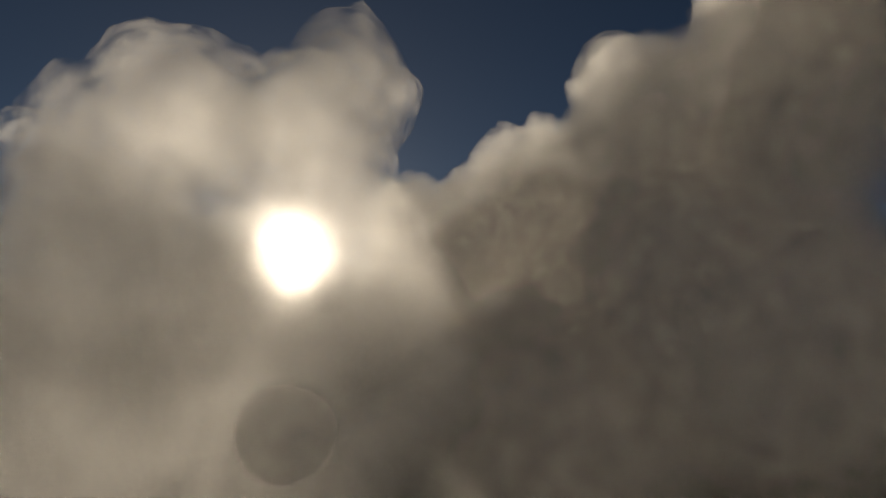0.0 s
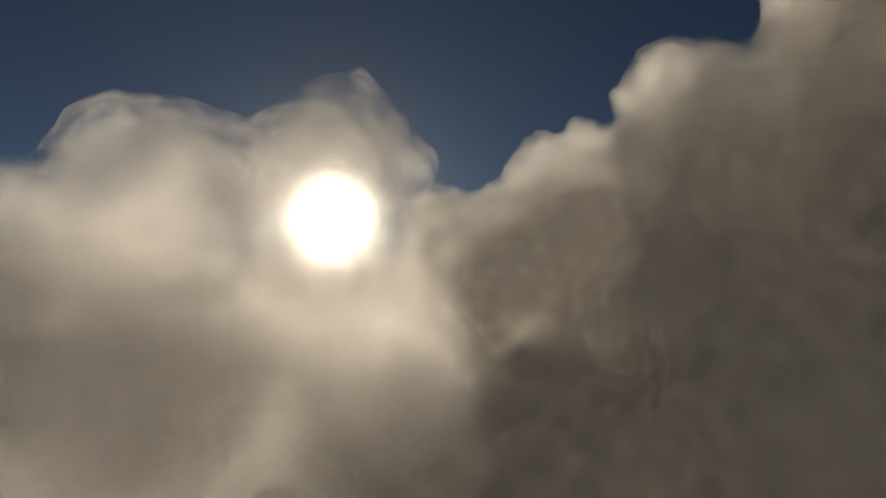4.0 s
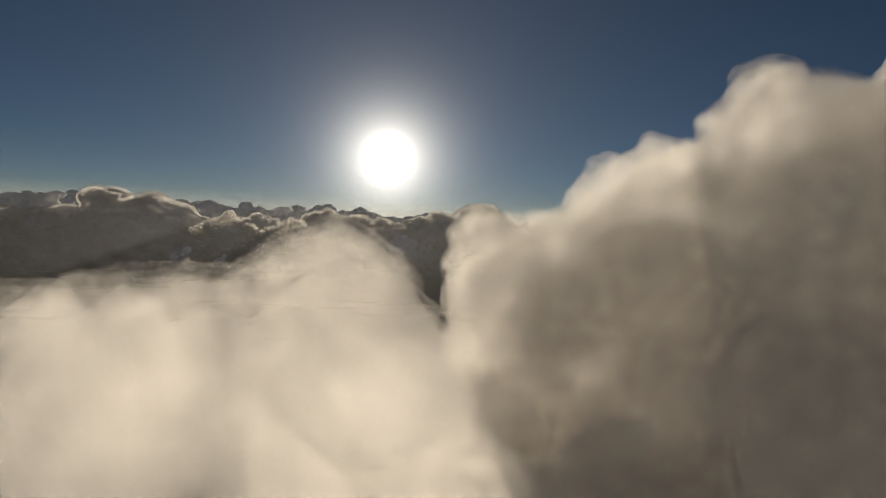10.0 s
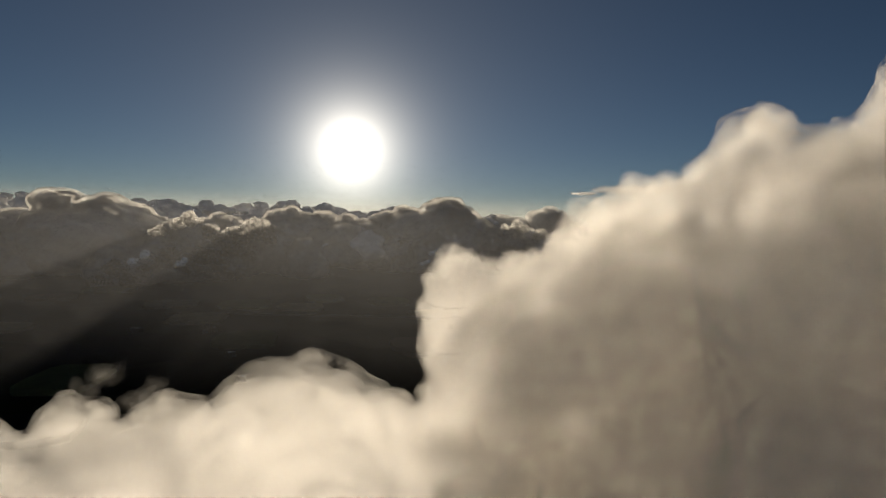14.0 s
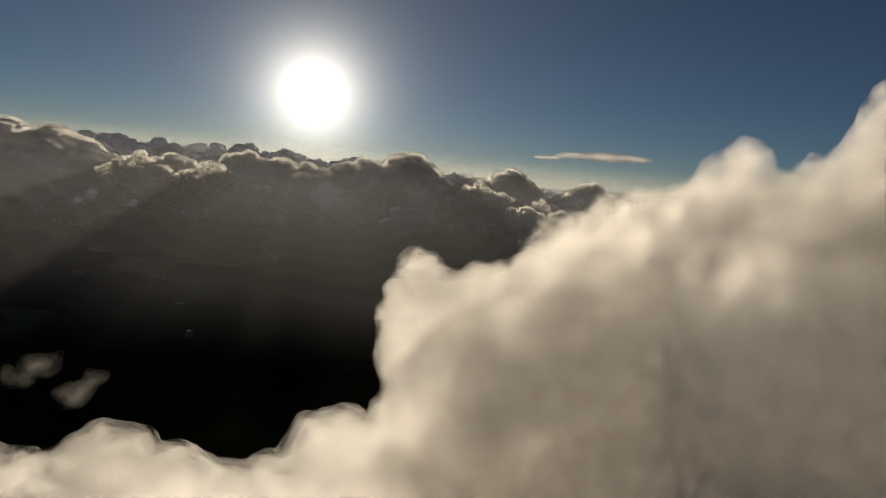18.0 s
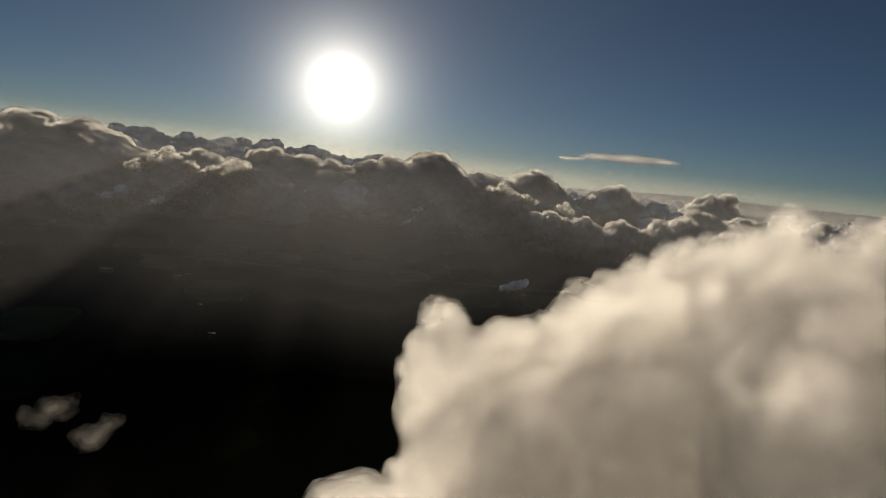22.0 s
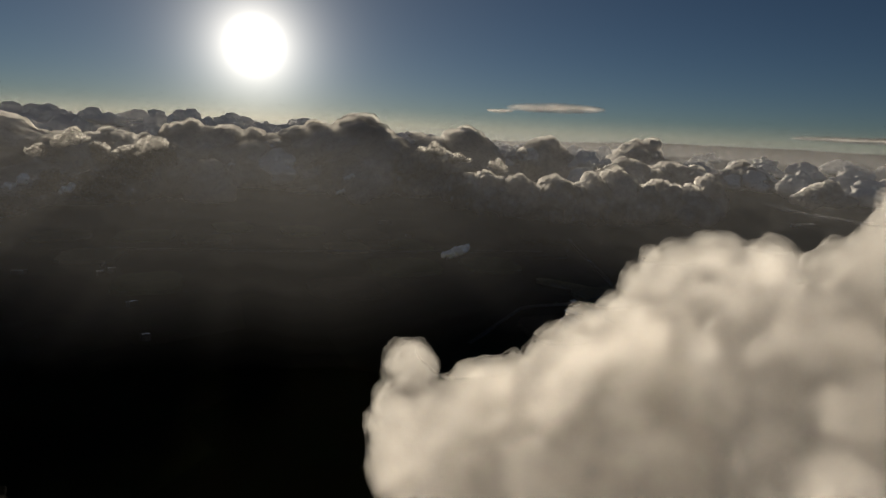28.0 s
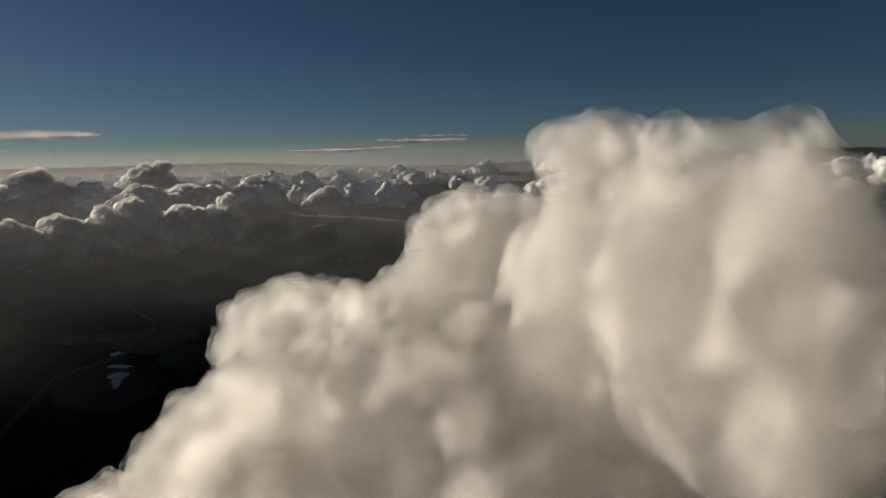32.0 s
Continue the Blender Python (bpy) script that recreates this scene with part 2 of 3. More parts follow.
def near_cloud(lobes, h, seed, body, label, mist, group="near clouds", melt=7.0):
    rng = np.random.default_rng(seed)
    a = np.array(lobes)
    base = Vector((float(a[:, 0].mean()), float(a[:, 1].mean()), float((a[:, 2] - a[:, 3]).min())))
    thing = tagged(new("cloud"), label, "cloud", group)
    thing.location = base
    F, lo = cloud_field(billow(lobes, rng), h, 8.0, blend=(len(lobes), melt))
    for cell, amp in ((18, 2.2), (9, 1.6), (4.5, 1.1)):
        F += lattice_noise(F.shape, cell / h, rng) * amp
    soft = F.copy()
    for _ in range(11 if h > 1.5 else 5):
        for ax in range(3):
            soft = (np.roll(soft, 1, ax) + 2 * soft + np.roll(soft, -1, ax)) / 4
    lo = lo - np.array(base)
    core = soft.copy()
    if body:
        for _ in range(28):
            for ax in range(3):
                core = (np.roll(core, 1, ax) + 2 * core + np.roll(core, -1, ax)) / 4
        v, q = surface_net(core - (mist[0][0] - 0.8), lo, h)
        part("body", mesh_of("cloud body", v, q, body), thing)
    for level, veil in mist:
        out = (level - mist[0][0]) / (mist[-1][0] - mist[0][0])
        inner, outer = max(0.0, 1 - 1.6 * out), max(0.0, 2 * out - 1)
        G = core * inner + soft * (1 - inner - outer) + F * outer - level + lattice_noise(F.shape, 6 / h, rng) * (0.06 + 0.6 * out ** 2) + lattice_noise(F.shape, 3 / h, rng) * (0.04 + 0.5 * out ** 2)
        v, q = surface_net(G, lo, h)
        part("veil", mesh_of("cloud veil", v, q, veil), thing, "thin torn mist")
    return thing


# ---- the near clouds ----
LEFT = [
    (-26, 120, 302, 5.5), (-30, 113, 300, 6.5), (-23, 121, 296, 6.5), (-45, 104, 292, 7), (-42, 105, 296, 6),
    (-36, 121, 295, 8), (-83, 123, 289, 6.5), (-58, 93, 275, 8), (-76, 137, 270, 19.5), (-69, 168, 263, 20),
    (-19, 126, 281, 8), (-54, 96, 260, 15.5), (-36, 110, 253, 19.5), (-12, 124, 241, 15), (-26, 111, 284, 11.5)]
LEFT_LOW = [
    (-43, 95, 285, 13), (-51, 89, 280, 9.5), (-29, 118, 270, 13), (-16, 96, 293, 9.5), (-60, 100, 240, 23),
    (-30, 118, 232, 24.5), (-12, 128, 260, 15), (-76, 81, 259, 15), (-32, 116, 289, 6.5), (-21, 103, 288, 7.5),
    (-14, 127, 275, 7), (-21, 103, 298, 5), (-69, 120, 255, 15.5), (-81, 127, 283, 5.5), (-27, 117, 295, 8),
    (-28, 122, 279, 10), (-24, 121, 287, 8)]
RIGHT = [
    (49, 176, 329, 9.5), (74, 155, 329, 10.5), (65, 173, 326, 11.5), (78, 149, 326, 8.5), (22, 240, 327, 7),
    (54, 277, 338, 5.5), (6, 260, 302, 13), (-26, 260, 304, 4), (49, 250, 281, 35.5), (77, 201, 289, 35),
    (0, 248, 248, 27.5), (53, 223, 234, 47.5), (85, 168, 252, 43.5), (-17, 218, 238, 24.5), (-29, 212, 239, 12.5),
    (30, 170, 225, 35), (70, 140, 250, 26.5), (68, 180, 315, 9.5), (16, 261, 293, 9), (49, 264, 317, 8.5),
    (49, 261, 309, 7), (32, 245, 315, 8.5), (35, 246, 307, 7), (-13, 254, 298, 9.5)]
MIDDLE = [
    (-25, 258, 293, 7.5), (-23, 258, 280, 9), (-11, 253, 299, 9), (19, 247, 320, 9), (53, 262, 326, 13),
    (36, 249, 324, 13.5), (-16, 239, 270, 12), (-42, 207, 253, 13.5), (6, 232, 283, 25.5), (34, 234, 296, 29),
    (54, 186, 337, 8), (66, 182, 337, 5.5), (60, 181, 314, 21.5), (102, 290, 337, 11), (103, 250, 350, 9),
    (89, 252, 344, 4.5), (78, 301, 334, 10.5), (36, 253, 320, 11), (61, 209, 337, 14.5), (42, 218, 306, 16.5),
    (73, 245, 323, 17.5)]
SHELF = [
    (-6, 249, 292, 7.5), (83, 249, 337, 5.5), (-15, 252, 278, 7), (52, 211, 319, 11.5), (61, 196, 325, 11.5),
    (-39, 217, 263, 10.5), (57, 191, 334, 9), (61, 184, 334, 8), (-22, 274, 308, 7), (123, 253, 365, 8.5),
    (82, 271, 330, 15), (77, 258, 326, 12), (88, 299, 343, 8.5), (-16, 245, 304, 11), (-2, 247, 295, 11)]
TOWER = [
    (60, 140, 390, 5.5), (83, 146, 399, 5), (86, 129, 390, 8.5), (66, 128, 393, 6), (65, 127, 396, 5),
    (75, 131, 387, 13), (77, 123, 380, 9.5), (90, 179, 369, 8.5), (153, 242, 359, 20.5), (113, 180, 393, 12),
    (103, 169, 376, 16.5), (84, 177, 377, 4), (89, 153, 368, 17.5), (80, 127, 360, 24.5), (91, 161, 355, 18.5),
    (104, 180, 332, 26.5), (71, 234, 356, 4), (68, 235, 332, 16), (58, 250, 334, 7.5), (113, 117, 372, 14)]
TOWER_SIDE = [
    (114, 117, 355, 24), (105, 151, 344, 26), (84, 170, 362, 9), (100, 177, 355, 11), (65, 195, 324, 8.5),
    (87, 172, 343, 10.5), (96, 217, 334, 19.5), (114, 225, 355, 12), (63, 193, 324, 19.5), (69, 170, 333, 7),
    (74, 214, 339, 11.5), (72, 135, 380, 15.5), (87, 125, 368, 19), (93, 155, 370, 19), (104, 119, 360, 24),
    (89, 161, 374, 14.5), (96, 155, 307, 20), (96, 170, 314, 22), (90, 172, 355, 12), (126, 236, 365, 17),
    (118, 242, 356, 13), (133, 220, 367, 17), (117, 232, 344, 20), (131, 209, 350, 24)]
near_cloud(LEFT + LEFT_LOW, 1.6, 3, NEAR_BODY, "thin cream cloud that the low sun shines through", THIN_LAYERS)
near_cloud(RIGHT + MIDDLE + SHELF + TOWER + TOWER_SIDE, 1.7, 5, NEAR_BODY, "large billowing beige cloud with a soft tower and torn misty edges", EDGE_LAYERS)
for x, y, z, seed in ((-154, 253, 264, 6), (-134, 253, 260, 5)):
    pick = np.random.default_rng(seed)
    curl = [(x + 2.2 * k, y + pick.uniform(-2, 2), z + 3.5 * math.sin(k * 0.7) + 0.4 * k, pick.uniform(1.6, 2.8)) for k in range(-4, 5)]
    near_cloud(curl, 0.8, seed, None, "small torn wisp of cloud above dark land", WISP_LAYERS, "cloud wisps", 2.0)


# ---- the far clouds ----
def cumulus_shape(seed, wide, step):
    """One heap of cloud, about 2 * wide across and 2 high, on a ragged flat base at z = 0."""
    rng = np.random.default_rng(seed)
    lobes = []
    for _ in range(int(9 + 6 * wide)):
        x, y = rng.normal(0, wide * 0.42), rng.normal(0, wide * 0.36)
        top = 1.75 * math.exp(-(x * x + y * y) / (wide * wide * 0.55)) * rng.uniform(0.4, 1.15)
        r = rng.uniform(0.24, 0.52)
        lobes.append((x, y, max(0.25, top - r), r))
        if top > 0.9:
            lobes.append((x * 1.1, y * 1.1, top * 0.45, r * 1.35))
    F, lo = cloud_field(billow(lobes, rng, (12, 6, 4) if step < 0.08 else (14, 6), (0.28, 0.46)), step, 0.25, 0.6)
    F += lattice_noise(F.shape, 0.31 / step, rng) * 0.035 + lattice_noise(F.shape, 0.16 / step, rng) * 0.02
    z = lo[2] + step * np.arange(F.shape[2])
    F = np.maximum(F, (0.05 - z)[None, None, :] + lattice_noise(F.shape, 0.7 / step, rng) * 0.3 + lattice_noise(F.shape, 0.25 / step, rng) * 0.12)
    return F, lo


def shape_set(step, body_name):
    out = []
    for k, wide in enumerate((0.9, 1.2, 1.5, 1.9, 2.4, 1.1, 1.7)):
        F, lo = cumulus_shape(40 + k, wide, step)
        v, q = surface_net(F, lo, step)
        rim = None
        if step < 0.08:
            w, r = surface_net(F[::2, ::2, ::2] - 0.085, lo, step * 2)
            rim = mesh_of("cumulus rim", w, r, RIM)
        out.append((mesh_of(body_name, v, q, FAR_BODY), rim))
    return out


FINE, COARSE = shape_set(0.048, "cumulus heap"), shape_set(0.11, "distant cumulus heap")


def far_cloud(x, y, base, top, shape, stretch=1.0, turn=0.0, label="", group="distant cloud deck"):
    """A small heap far off, in one mesh."""
    s = (top - base) / 2.0
    ob = tagged(new("cumulus_cloud", COARSE[shape][0]), label, "cloud", group)
    ob.location, ob.rotation_euler, ob.scale = (x, y, base), (0, 0, turn), (s * stretch, s * stretch, s)
    return ob


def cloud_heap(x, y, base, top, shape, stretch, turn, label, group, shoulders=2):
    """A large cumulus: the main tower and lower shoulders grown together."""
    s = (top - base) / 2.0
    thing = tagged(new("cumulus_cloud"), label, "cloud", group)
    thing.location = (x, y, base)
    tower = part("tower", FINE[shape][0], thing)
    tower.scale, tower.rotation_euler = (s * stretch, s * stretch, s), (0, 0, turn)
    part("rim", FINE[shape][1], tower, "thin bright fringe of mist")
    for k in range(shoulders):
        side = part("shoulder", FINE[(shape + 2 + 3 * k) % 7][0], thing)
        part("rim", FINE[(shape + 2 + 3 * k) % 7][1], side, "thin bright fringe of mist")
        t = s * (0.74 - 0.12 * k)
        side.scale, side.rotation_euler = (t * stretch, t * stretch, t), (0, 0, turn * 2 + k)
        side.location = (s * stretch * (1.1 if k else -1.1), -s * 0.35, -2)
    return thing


HERO = [  # x, y, base, top, shape, stretch
    (-1648, 2240, 90, 440, 1, 1.5), (-1380, 2360, 90, 375, 3, 1.2), (-1150, 2330, 90, 335, 2, 1.3), (-827, 2110, 110, 345, 0, 1.1),
    (-974, 2830, 90, 375, 2, 1.3), (-834, 2960, 90, 375, 1, 1.3), (-635, 2700, 90, 350, 3, 1.2), (-553, 3130, 90, 395, 2, 1.3),
    (-338, 3060, 90, 465, 1, 1.5), (-30, 3180, 90, 420, 3, 1.2), (202, 3270, 100, 405, 2, 1.2), (640, 3310, 130, 385, 4, 1.0),
    (-1980, 2300, 90, 385, 3, 1.3), (-180, 2650, 90, 330, 4, 1.1), (-1000, 2450, 90, 300, 4, 1.1)]
LOW = [
    (38, 2590, 180, 335, 3, 1.1), (478, 1860, 128, 318, 0, 1.0), (369, 1830, 130, 285, 3, 0.9), (713, 1800, 130, 306, 3, 0.9), (1198, 3369, 150, 405, 1, 1.1),
    (138, 1800, 170, 300, 3, 0.9), (258, 1760, 145, 275, 2, 1.0), (1392, 2144, 165, 274, 2, 1.2), (585, 1880, 128, 300, 2, 0.9),
    (826, 1850, 138, 294, 2, 0.8), (440, 1780, 128, 250, 4, 0.7), (860, 2600, 145, 314, 4, 1.1), (1120, 2700, 145, 324, 3, 1.2), (1500, 2900, 155, 312, 4, 1.1)]
for k, (x, y, b, t, s, w) in enumerate(HERO):
    cloud_heap(x, y, b + 28 * (k * 2 % 5) * 0.6, t, s, w, k * 1.3, "tall dark grey cumulus cloud with bright rim", "far cloud bank")
for k, (x, y, b, t, s, w) in enumerate(LOW):
    cloud_heap(x, y, b + 22, t, s, w, k * 2.1, "low white cumulus heap lit from the side", "low cloud heaps", 1)
# unseen sunlit clouds added behind the climb close the place and bounce warm light
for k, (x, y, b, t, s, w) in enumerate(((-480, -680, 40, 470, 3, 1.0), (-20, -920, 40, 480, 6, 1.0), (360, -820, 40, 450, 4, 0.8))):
    cloud_heap(x, y, b, t, s, w, k * 1.7, "unseen sunlit cloud bank added to bounce warm light", "cloud bank behind", 0)
rng = np.random.default_rng(11)
for k in range(210):
    deg = rng.uniform(-86, 44)
    d = 2650 + 2100 * rng.uniform() ** 0.8
    left = min(1.0, max(0.0, (deg + 20) / 45))
    top = 285 + 95 * left + (d - 2650) / 2100 * (50 + 20 * left) + rng.uniform(-45, 25)
    size = rng.uniform(90, 180) * (0.75 + 0.4 * left)
    if deg < -42 and rng.uniform() < 0.5:
        continue
    az = radians(deg)
    far_cloud(-math.sin(az) * d, math.cos(az) * d, top - size, top, int(rng.integers(0, 7)), rng.uniform(1.0, 1.5), rng.uniform(0, 6.28),
              "white and grey cumulus cloud in a distant deck", "distant cloud deck")


def ragged_set():
    out = []
    for k in range(4):
        F, lo = cumulus_shape(60 + k, (1.3, 1.8, 1.1, 2.2)[k], 0.085)
        lo = lo - np.array((0, 0, 0.8))
        rng = np.random.default_rng(k)
        F = F + lattice_noise(F.shape, 0.5 / 0.085, rng) * 0.16
        out.append([mesh_of("ragged veil", *surface_net(F - level, lo, 0.085), BRIGHT_MIST) for level in (-0.14, -0.07, 0.0, 0.07)])
    return out


def ragged_cloud(x, y, z, size, k):
    """A torn scrap thin enough for the sun to light it right through."""
    thing = tagged(new("cloud_scrap"), "ragged thin cloud lit through by the sun", "cloud", "ragged sunlit scraps")
    thing.location = (x, y, z)
    for me in RAGGED[k % 4]:
        ob = part("veil", me, thing)
        ob.scale, ob.rotation_euler = (size * 0.55, size * 0.55, size * 0.42), (0.25 * math.sin(k), 0.3 * math.cos(k * 2), k * 1.1)
    return thing


RAGGED = ragged_set()
for k, (x, y, z, size) in enumerate((
        (-1102, 1602, 143, 45), (-1042, 1642, 135, 35), (-1101, 1667, 166, 60), (-1015, 1783, 187, 70), (-938, 1883, 201, 90),
        (-954, 1815, 164, 60), (-880, 1969, 223, 90), (-848, 2041, 272, 85), (-988, 2031, 266, 80), (-1098, 2031, 300, 60),
        (-1117, 1903, 268, 50), (-390, 2327, 240, 22), (-738, 2239, 212, 28), (40, 2511, 302, 55), (273, 2342, 256, 60),
        (128, 2406, 272, 45))):
    ragged_cloud(x, y, z, size, k)


# ---- the ground ----
GROUND_Z = 80.0
m, n, l = material("farmland darkened by cloud shadow")
tcn = n.new("ShaderNodeTexCoord")
vor = n.new("ShaderNodeTexVoronoi")
vor.inputs["Scale"].default_value = 0.006
l.new(tcn.outputs["Object"], vor.inputs["Vector"])
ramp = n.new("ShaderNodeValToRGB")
# near-black field tones: the shade of the clouds is put into the colour
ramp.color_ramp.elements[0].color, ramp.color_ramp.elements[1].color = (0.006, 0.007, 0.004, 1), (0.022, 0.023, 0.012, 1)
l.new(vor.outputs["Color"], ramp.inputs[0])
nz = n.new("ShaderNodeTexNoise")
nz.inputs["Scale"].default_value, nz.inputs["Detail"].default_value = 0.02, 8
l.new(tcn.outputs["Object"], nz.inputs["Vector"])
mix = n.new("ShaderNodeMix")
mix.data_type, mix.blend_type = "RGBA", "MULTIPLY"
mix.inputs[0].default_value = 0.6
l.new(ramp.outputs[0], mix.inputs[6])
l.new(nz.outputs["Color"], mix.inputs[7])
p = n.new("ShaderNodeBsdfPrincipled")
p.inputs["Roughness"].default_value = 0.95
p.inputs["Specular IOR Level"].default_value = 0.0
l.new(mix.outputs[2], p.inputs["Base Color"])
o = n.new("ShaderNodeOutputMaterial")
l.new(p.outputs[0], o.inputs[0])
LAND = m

rings, sides = 60, 160
verts, quads = [], []
for i in range(rings + 1):
    r = 5400 * (i / rings) ** 1.4
    for j in range(sides):
        a = 2 * math.pi * j / sides
        x, y = r * math.sin(a), r * math.cos(a)
        rise = max(0.0, (r - 3400) / 1600) ** 1.5 * 190
        z = GROUND_Z + rise + 6 * noise.noise((x / 500, y / 500, 0)) * min(1, r / 800)
        verts.append((x, y, z))
for i in range(rings):
    for j in range(sides):
        k = (j + 1) % sides
        quads.append((i * sides + j, i * sides + k, (i + 1) * sides + k, (i + 1) * sides + j))
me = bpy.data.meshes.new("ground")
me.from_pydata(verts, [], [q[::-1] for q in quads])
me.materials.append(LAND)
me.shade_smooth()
tagged(new("ground", me), "dark farmland far below, cloud shadow put into its colour", "ground", kind="structure")


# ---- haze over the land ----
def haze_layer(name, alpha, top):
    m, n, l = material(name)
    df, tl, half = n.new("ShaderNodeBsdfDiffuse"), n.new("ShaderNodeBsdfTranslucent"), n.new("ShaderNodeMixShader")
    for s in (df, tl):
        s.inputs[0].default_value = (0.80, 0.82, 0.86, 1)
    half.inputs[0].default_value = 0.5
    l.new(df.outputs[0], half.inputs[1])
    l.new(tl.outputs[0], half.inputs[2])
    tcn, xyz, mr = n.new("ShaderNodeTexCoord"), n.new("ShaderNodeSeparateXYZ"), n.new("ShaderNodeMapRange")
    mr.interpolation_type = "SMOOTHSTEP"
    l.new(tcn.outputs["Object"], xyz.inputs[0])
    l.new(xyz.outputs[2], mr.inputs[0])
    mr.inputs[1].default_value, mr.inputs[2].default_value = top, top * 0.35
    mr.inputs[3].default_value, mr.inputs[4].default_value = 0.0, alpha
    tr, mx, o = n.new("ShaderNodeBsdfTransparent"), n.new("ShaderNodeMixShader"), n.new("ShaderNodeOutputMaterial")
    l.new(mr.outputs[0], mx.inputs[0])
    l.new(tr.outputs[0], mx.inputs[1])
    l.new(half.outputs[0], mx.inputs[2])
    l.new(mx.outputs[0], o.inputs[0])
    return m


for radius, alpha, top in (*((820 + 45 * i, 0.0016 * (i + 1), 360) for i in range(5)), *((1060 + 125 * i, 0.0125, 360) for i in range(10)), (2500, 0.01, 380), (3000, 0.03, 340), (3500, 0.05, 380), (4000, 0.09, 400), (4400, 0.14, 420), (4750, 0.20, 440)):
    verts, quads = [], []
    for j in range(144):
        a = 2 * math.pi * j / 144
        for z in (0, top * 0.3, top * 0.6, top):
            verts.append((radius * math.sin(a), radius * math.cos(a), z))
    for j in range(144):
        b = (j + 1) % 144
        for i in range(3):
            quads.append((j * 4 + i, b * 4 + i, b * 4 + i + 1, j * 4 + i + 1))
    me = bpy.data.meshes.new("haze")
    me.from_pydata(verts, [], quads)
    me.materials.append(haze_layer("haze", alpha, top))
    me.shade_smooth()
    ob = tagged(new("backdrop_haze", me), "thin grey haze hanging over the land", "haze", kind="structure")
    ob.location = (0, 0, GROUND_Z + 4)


# ---- small clouds and high streaks ----
def streak_cloud(x, y, z, length, height, label, tilt=0.0, turn=0.0, seed=1):
    """A thin lens of ice cloud, drawn out sideways."""
    rng = np.random.default_rng(seed)
    lobes = [(i * 0.16 + rng.uniform(-0.04, 0.04), rng.uniform(-0.2, 0.2), rng.uniform(-0.05, 0.05) + 0.02 * i, 0.34 - 0.03 * abs(i)) for i in range(-6, 7)]
    F, lo = cloud_field(lobes, 0.06, 0.3, 0.6, blend=(13, 0.3))
    F += lattice_noise(F.shape, 7, rng) * 0.06
    thing = tagged(new("streak_cloud"), label, "cloud", "high streaks")
    thing.location, thing.rotation_euler = (x, y, z), (0, tilt, turn)
    for level in (-0.22, -0.17, -0.12, -0.07, -0.02, 0.03, 0.08):
        v, q = surface_net(F - level, lo, 0.06)
        ob = part("veil", mesh_of("streak veil", v, q, STREAK), thing)
        ob.scale = (length / 2.4, length / 2.4, height)
    return thing


streak_cloud(827, 4020, 536, 620, 62, "thin white lens-shaped streak of cloud", 0.03, -0.35, 1)
streak_cloud(493, 4080, 508, 170, 28, "short thin white streak of cloud", 0.02, -0.2, 2)
streak_cloud(-1850, 4060, 330, 420, 34, "thin bright streak over the cloud bank", 0.02, 0.4, 3)
streak_cloud(-1840, 4050, 290, 330, 30, "thin bright streak over the cloud bank", 0.02, 0.4, 4)
streak_cloud(2950, 3230, 478, 620, 40, "thin dark grey streak of cloud", 0.03, -0.75, 6)
streak_cloud(2560, 3560, 428, 760, 40, "thin dark grey streak of cloud", 0.0, -0.65, 7)
streak_cloud(3020, 3060, 505, 330, 16, "thin dark grey streak of cloud", 0.04, -0.75, 8)
streak_cloud(4350, 1000, 290, 900, 40, "long flat grey layer of cloud", 0.04, -1.3, 9)


def scrap(x, y, z, size, label, seed):
    rng = np.random.default_rng(seed)
    lobes = [(i * size * 0.17, rng.uniform(-0.1, 0.1) * size, i * size * 0.07 + rng.uniform(-0.05, 0.05) * size, size * rng.uniform(0.08, 0.2)) for i in range(-2, 3)]
    F, lo = cloud_field(billow(lobes, rng, (10, 4)), size / 40, size * 0.2, size)
    F += lattice_noise(F.shape, 5, rng) * size * 0.04
    v, q = surface_net(F, lo, size / 40)
    ob = tagged(new("cloud_scrap", mesh_of("cloud scrap", v, q, SCRAP_BODY)), label, "cloud", "scraps of cloud")
    ob.location = (x, y, z)
    return ob


scrap(61, 1296, 138, 66, "small white scrap of cloud above dark land", 1)
scrap(-229, 1749, 202, 26, "tiny bright scrap of cloud", 3)
scrap(-240, 2050, 215, 34, "tiny bright scrap of cloud", 4)
scrap(-1060, 1700, 190, 70, "ragged bright scrap of cloud under the bank", 5)
scrap(-940, 1720, 180, 50, "ragged bright scrap of cloud under the bank", 6)


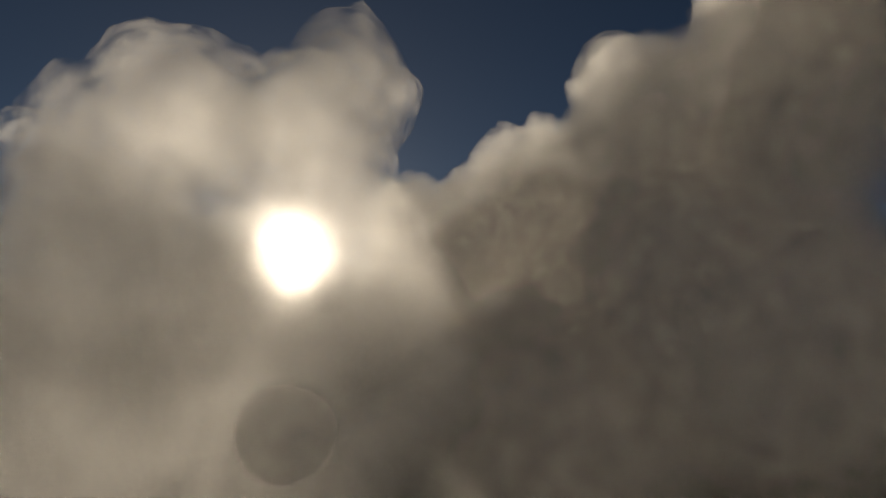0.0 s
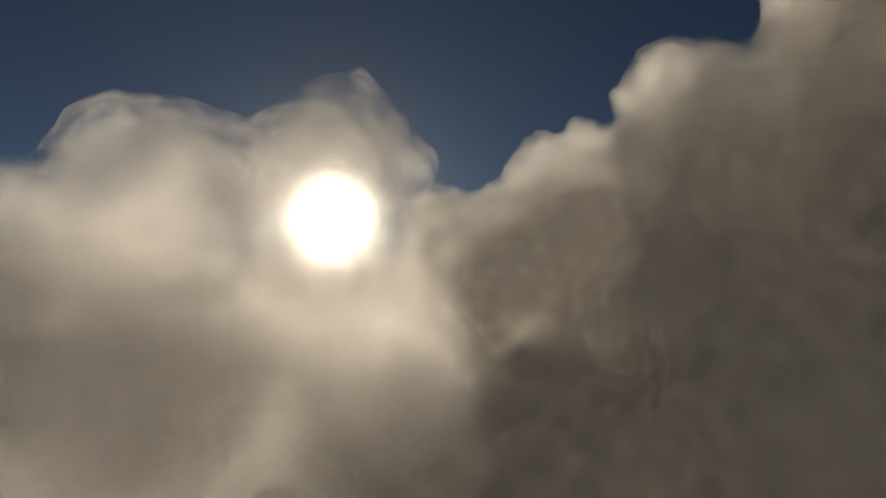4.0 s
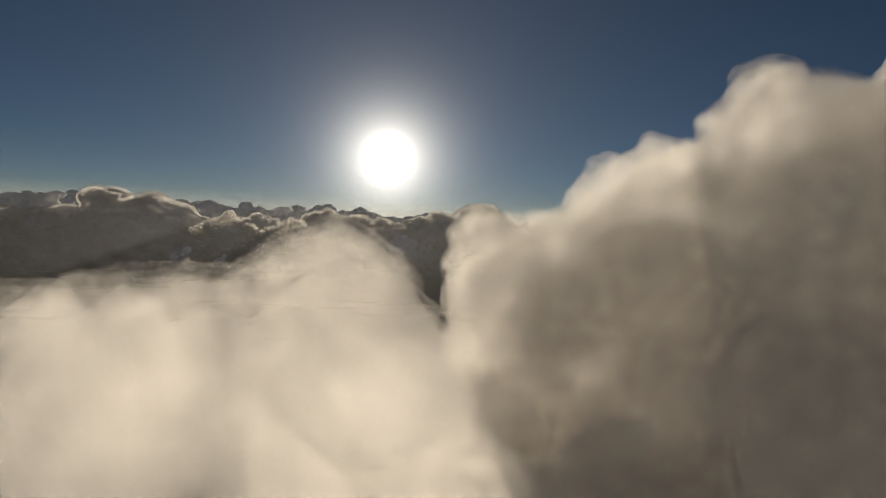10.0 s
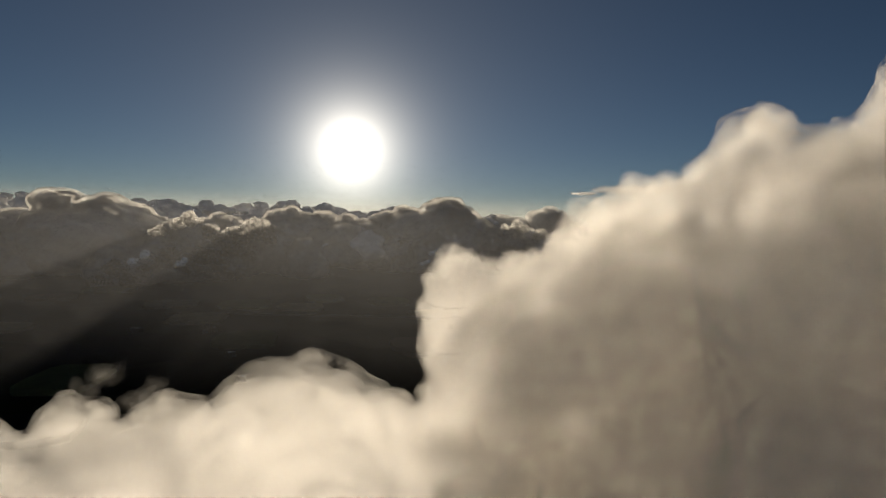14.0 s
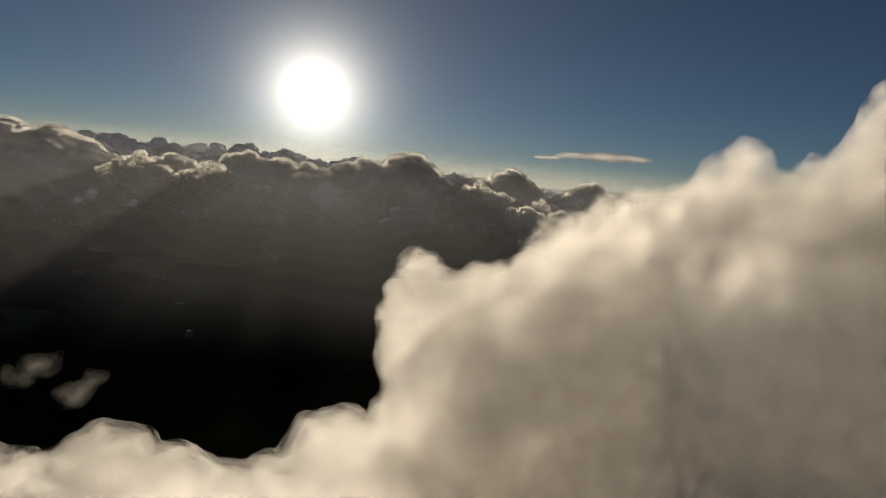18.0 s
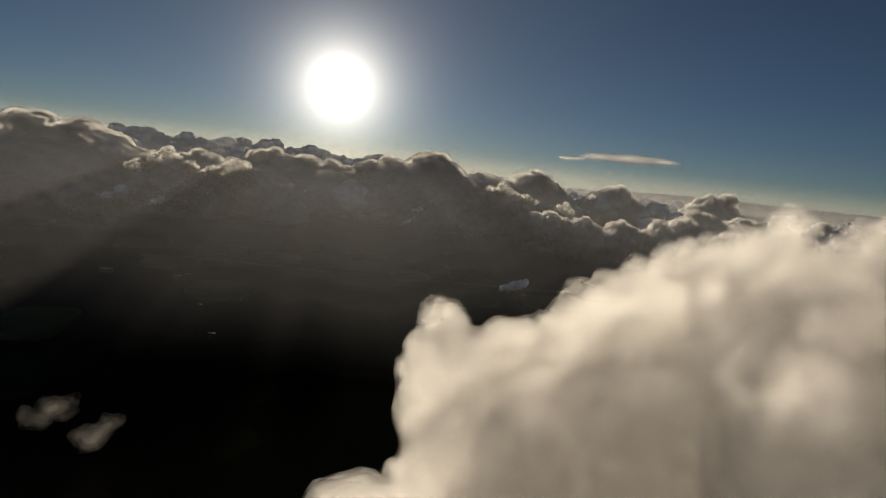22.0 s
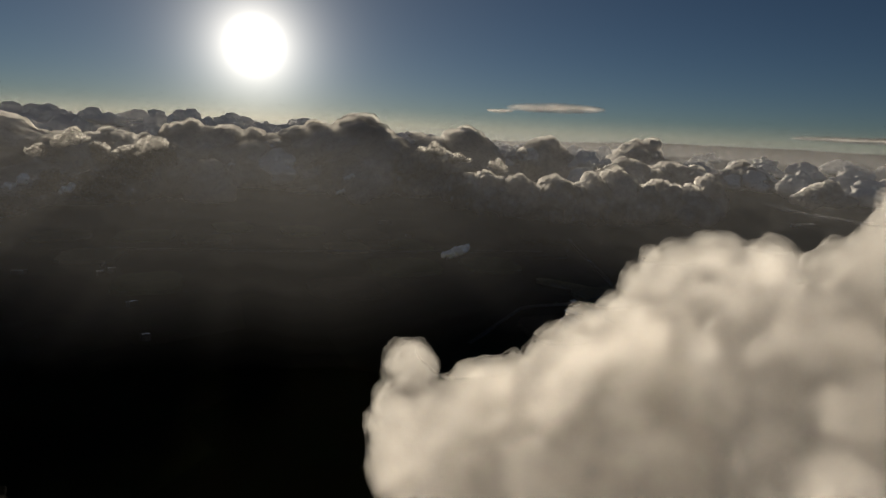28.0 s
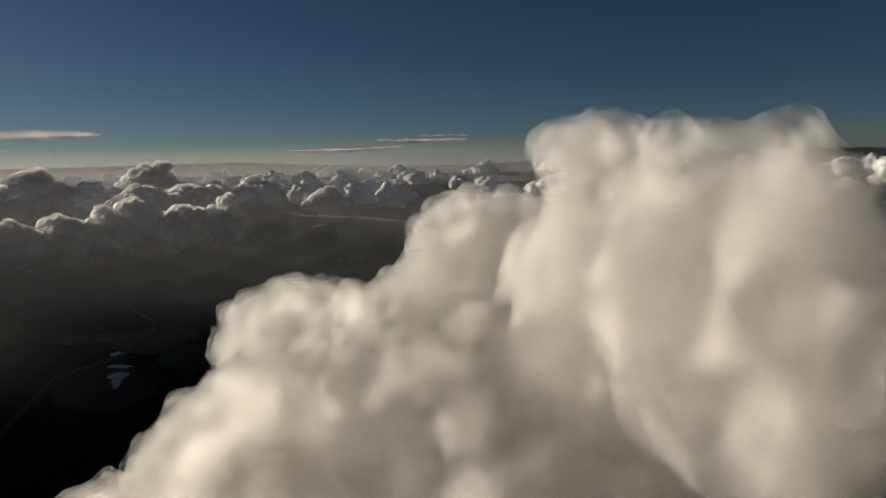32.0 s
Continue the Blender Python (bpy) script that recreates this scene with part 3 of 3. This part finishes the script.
# ---- fields, water and roads far below ----
def plain_surface(name, color, rough, spread=0.35, scale=0.05, metal=0.0):
    m, n, l = material(name)
    tcn, nz, mx = n.new("ShaderNodeTexCoord"), n.new("ShaderNodeTexNoise"), n.new("ShaderNodeMix")
    nz.inputs["Scale"].default_value, nz.inputs["Detail"].default_value = scale, 7
    l.new(tcn.outputs["Object"], nz.inputs["Vector"])
    mx.data_type = "RGBA"
    mx.inputs[6].default_value = (*[c * (1 - spread) for c in color], 1)
    mx.inputs[7].default_value = (*[c * (1 + spread) for c in color], 1)
    l.new(nz.outputs["Fac"], mx.inputs[0])
    p = n.new("ShaderNodeBsdfPrincipled")
    p.inputs["Roughness"].default_value = rough
    p.inputs["Specular IOR Level"].default_value = 0.5 if rough < 0.5 else 0.0
    l.new(mx.outputs[2], p.inputs["Base Color"])
    bp = n.new("ShaderNodeBump")
    bp.inputs["Strength"].default_value, bp.inputs["Distance"].default_value = 0.15, 1.0
    l.new(nz.outputs["Fac"], bp.inputs["Height"])
    if rough > 0.5:
        l.new(bp.outputs[0], p.inputs["Normal"])
    o = n.new("ShaderNodeOutputMaterial")
    l.new(p.outputs[0], o.inputs[0])
    return m


WATER = plain_surface("still water", (0.02, 0.024, 0.028), 0.12)
GRASS = plain_surface("damp grass", (0.040, 0.050, 0.018), 0.95)
STUBBLE = plain_surface("pale stubble", (0.10, 0.085, 0.05), 0.95)
PLOUGH = plain_surface("ploughed soil", (0.035, 0.026, 0.018), 0.95)
WOOD = plain_surface("bare woodland", (0.014, 0.015, 0.010), 0.95, 0.5, 0.3)
ROAD = plain_surface("worn asphalt road", (0.06, 0.06, 0.06), 0.8)


def ribbon(name, pts, width, z, mat, steps=6):
    """A band of the given width along a smooth line through pts."""
    line = []
    for i in range(len(pts) - 1):
        p0, p1, p2, p3 = pts[max(0, i - 1)], pts[i], pts[i + 1], pts[min(len(pts) - 1, i + 2)]
        for k in range(steps):
            t = k / steps
            line.append([0.5 * (2 * b + (c - a) * t + (2 * a - 5 * b + 4 * c - d) * t * t + (3 * b - a - 3 * c + d) * t ** 3) for a, b, c, d in zip(p0, p1, p2, p3)])
    line.append(list(pts[-1]))
    bm = bmesh.new()
    rows = []
    for i, (x, y) in enumerate(line):
        a, b = line[max(0, i - 1)], line[min(len(line) - 1, i + 1)]
        d = Vector((b[0] - a[0], b[1] - a[1])).normalized()
        w = width * (0.42 + 0.16 * noise.noise((x / 90, y / 90, 3)))
        rows.append([bm.verts.new((x + s * d.y * w, y - s * d.x * w, h)) for s, h in ((-1.05, z - 3), (-1, z), (1, z), (1.05, z - 3))])
    for a, b in zip(rows, rows[1:]):
        for i in range(3):
            bm.faces.new((a[i], b[i], b[i + 1], a[i + 1]))
    bmesh.ops.recalc_face_normals(bm, faces=bm.faces)
    me = bpy.data.meshes.new(name)
    bm.to_mesh(me)
    bm.free()
    me.materials.append(mat)
    return new(name, me)


tagged(ribbon("water_river", [(1850, 1500), (1800, 2130), (1800, 2400), (1740, 2620), (1700, 2800), (1750, 3010), (1840, 3200), (1980, 3310), (2200, 3300), (2500, 3150)],
              95, GROUND_Z + 9, WATER), "pale winding river in dark land", "river", kind="structure")
tagged(ribbon("road_country", [(60, 900), (143, 1048), (180, 1098), (271, 1131), (340, 1190), (380, 1260), (397, 1433), (420, 1800)], 7, GROUND_Z + 9, ROAD),
       "narrow grey country road", "road", kind="structure")
tagged(ribbon("road_long", [(-700, 1440), (-400, 1470), (-122, 1518), (-14, 1539), (300, 1600)], 8, GROUND_Z + 9, ROAD), "straight grey road across fields", "road", kind="structure")


def patch(name, x, y, w, d, turn, mat, label, category, height=9.0, group="", rough=0.12, kind=""):
    """A low slab with an uneven outline."""
    bm = bmesh.new()
    n = 20
    top, low = [], []
    for i in range(n):
        a = 2 * math.pi * i / n
        ca, sa = math.cos(a), math.sin(a)
        k = 1 / max(abs(ca), abs(sa)) ** 0.75 * (1 + rough * noise.noise((x / 50 + ca * 1.5, y / 50 + sa * 1.5, 1)))
        px, py = ca * k * w / 2, sa * k * d / 2
        top.append(bm.verts.new((px, py, height)))
        low.append(bm.verts.new((px * 1.02, py * 1.02, 0)))
    bm.faces.new(top)
    for i in range(n):
        bm.faces.new((low[i], low[(i + 1) % n], top[(i + 1) % n], top[i]))
    me = bpy.data.meshes.new(name)
    bm.to_mesh(me)
    bm.free()
    me.materials.append(mat)
    ob = tagged(new(name, me), label, category, group, kind)
    ob.location, ob.rotation_euler = (x, y, GROUND_Z), (0, 0, turn)
    return ob


for x, y, w, d, a in ((251, 1069, 14, 34, 0.5), (236, 1028, 26, 30, 0.2), (223, 996, 12, 40, -0.3), (270, 1139, 16, 18, 0.3), (-784, 1398, 34, 14, 0.2), (-615, 1230, 16, 12, 0.6),
                      (-606, 1255, 14, 10, 0.1), (-386, 895, 12, 9, 0.4), (-472, 1043, 14, 9, 0.9), (-751, 1212, 22, 10, 0.2), (-640, 1290, 10, 14, 0.2), (1459, 2337, 130, 40, 0.6),
                      (1021, 1559, 40, 14, 0.4), (1090, 1537, 30, 14, 0.2), (-120, 1990, 40, 12, 0.1), (-40, 1760, 20, 8, 0.0)):
    patch("pond", x, y, w, d, a, WATER, "small pale pond among dark fields", "pond", 9.4, "ponds", 0.6)
rng = np.random.default_rng(23)
tones = ((GRASS, "dull green grass field"), (PLOUGH, "dark ploughed field"), (STUBBLE, "pale stubble field"), (GRASS, "damp green pasture"), (WOOD, "dark bare wood"))
for i in range(-9, 12):
    for j in range(7):
        x, y = i * 170 + rng.uniform(-30, 30) + 40 * math.sin(j), 640 + j * 190 + rng.uniform(-40, 40)
        pick = rng.integers(0, 14)
        if pick < 5:
            mat, label = tones[pick]
            patch("field", x, y, rng.uniform(90, 150), rng.uniform(90, 160), 0.35 + rng.uniform(-0.12, 0.12), mat, label, "field", 8.0, "fields")
patch("field", 280, 1272, 110, 34, -0.62, STUBBLE, "pale stubble strip beside a road", "field", 8.6, "fields")
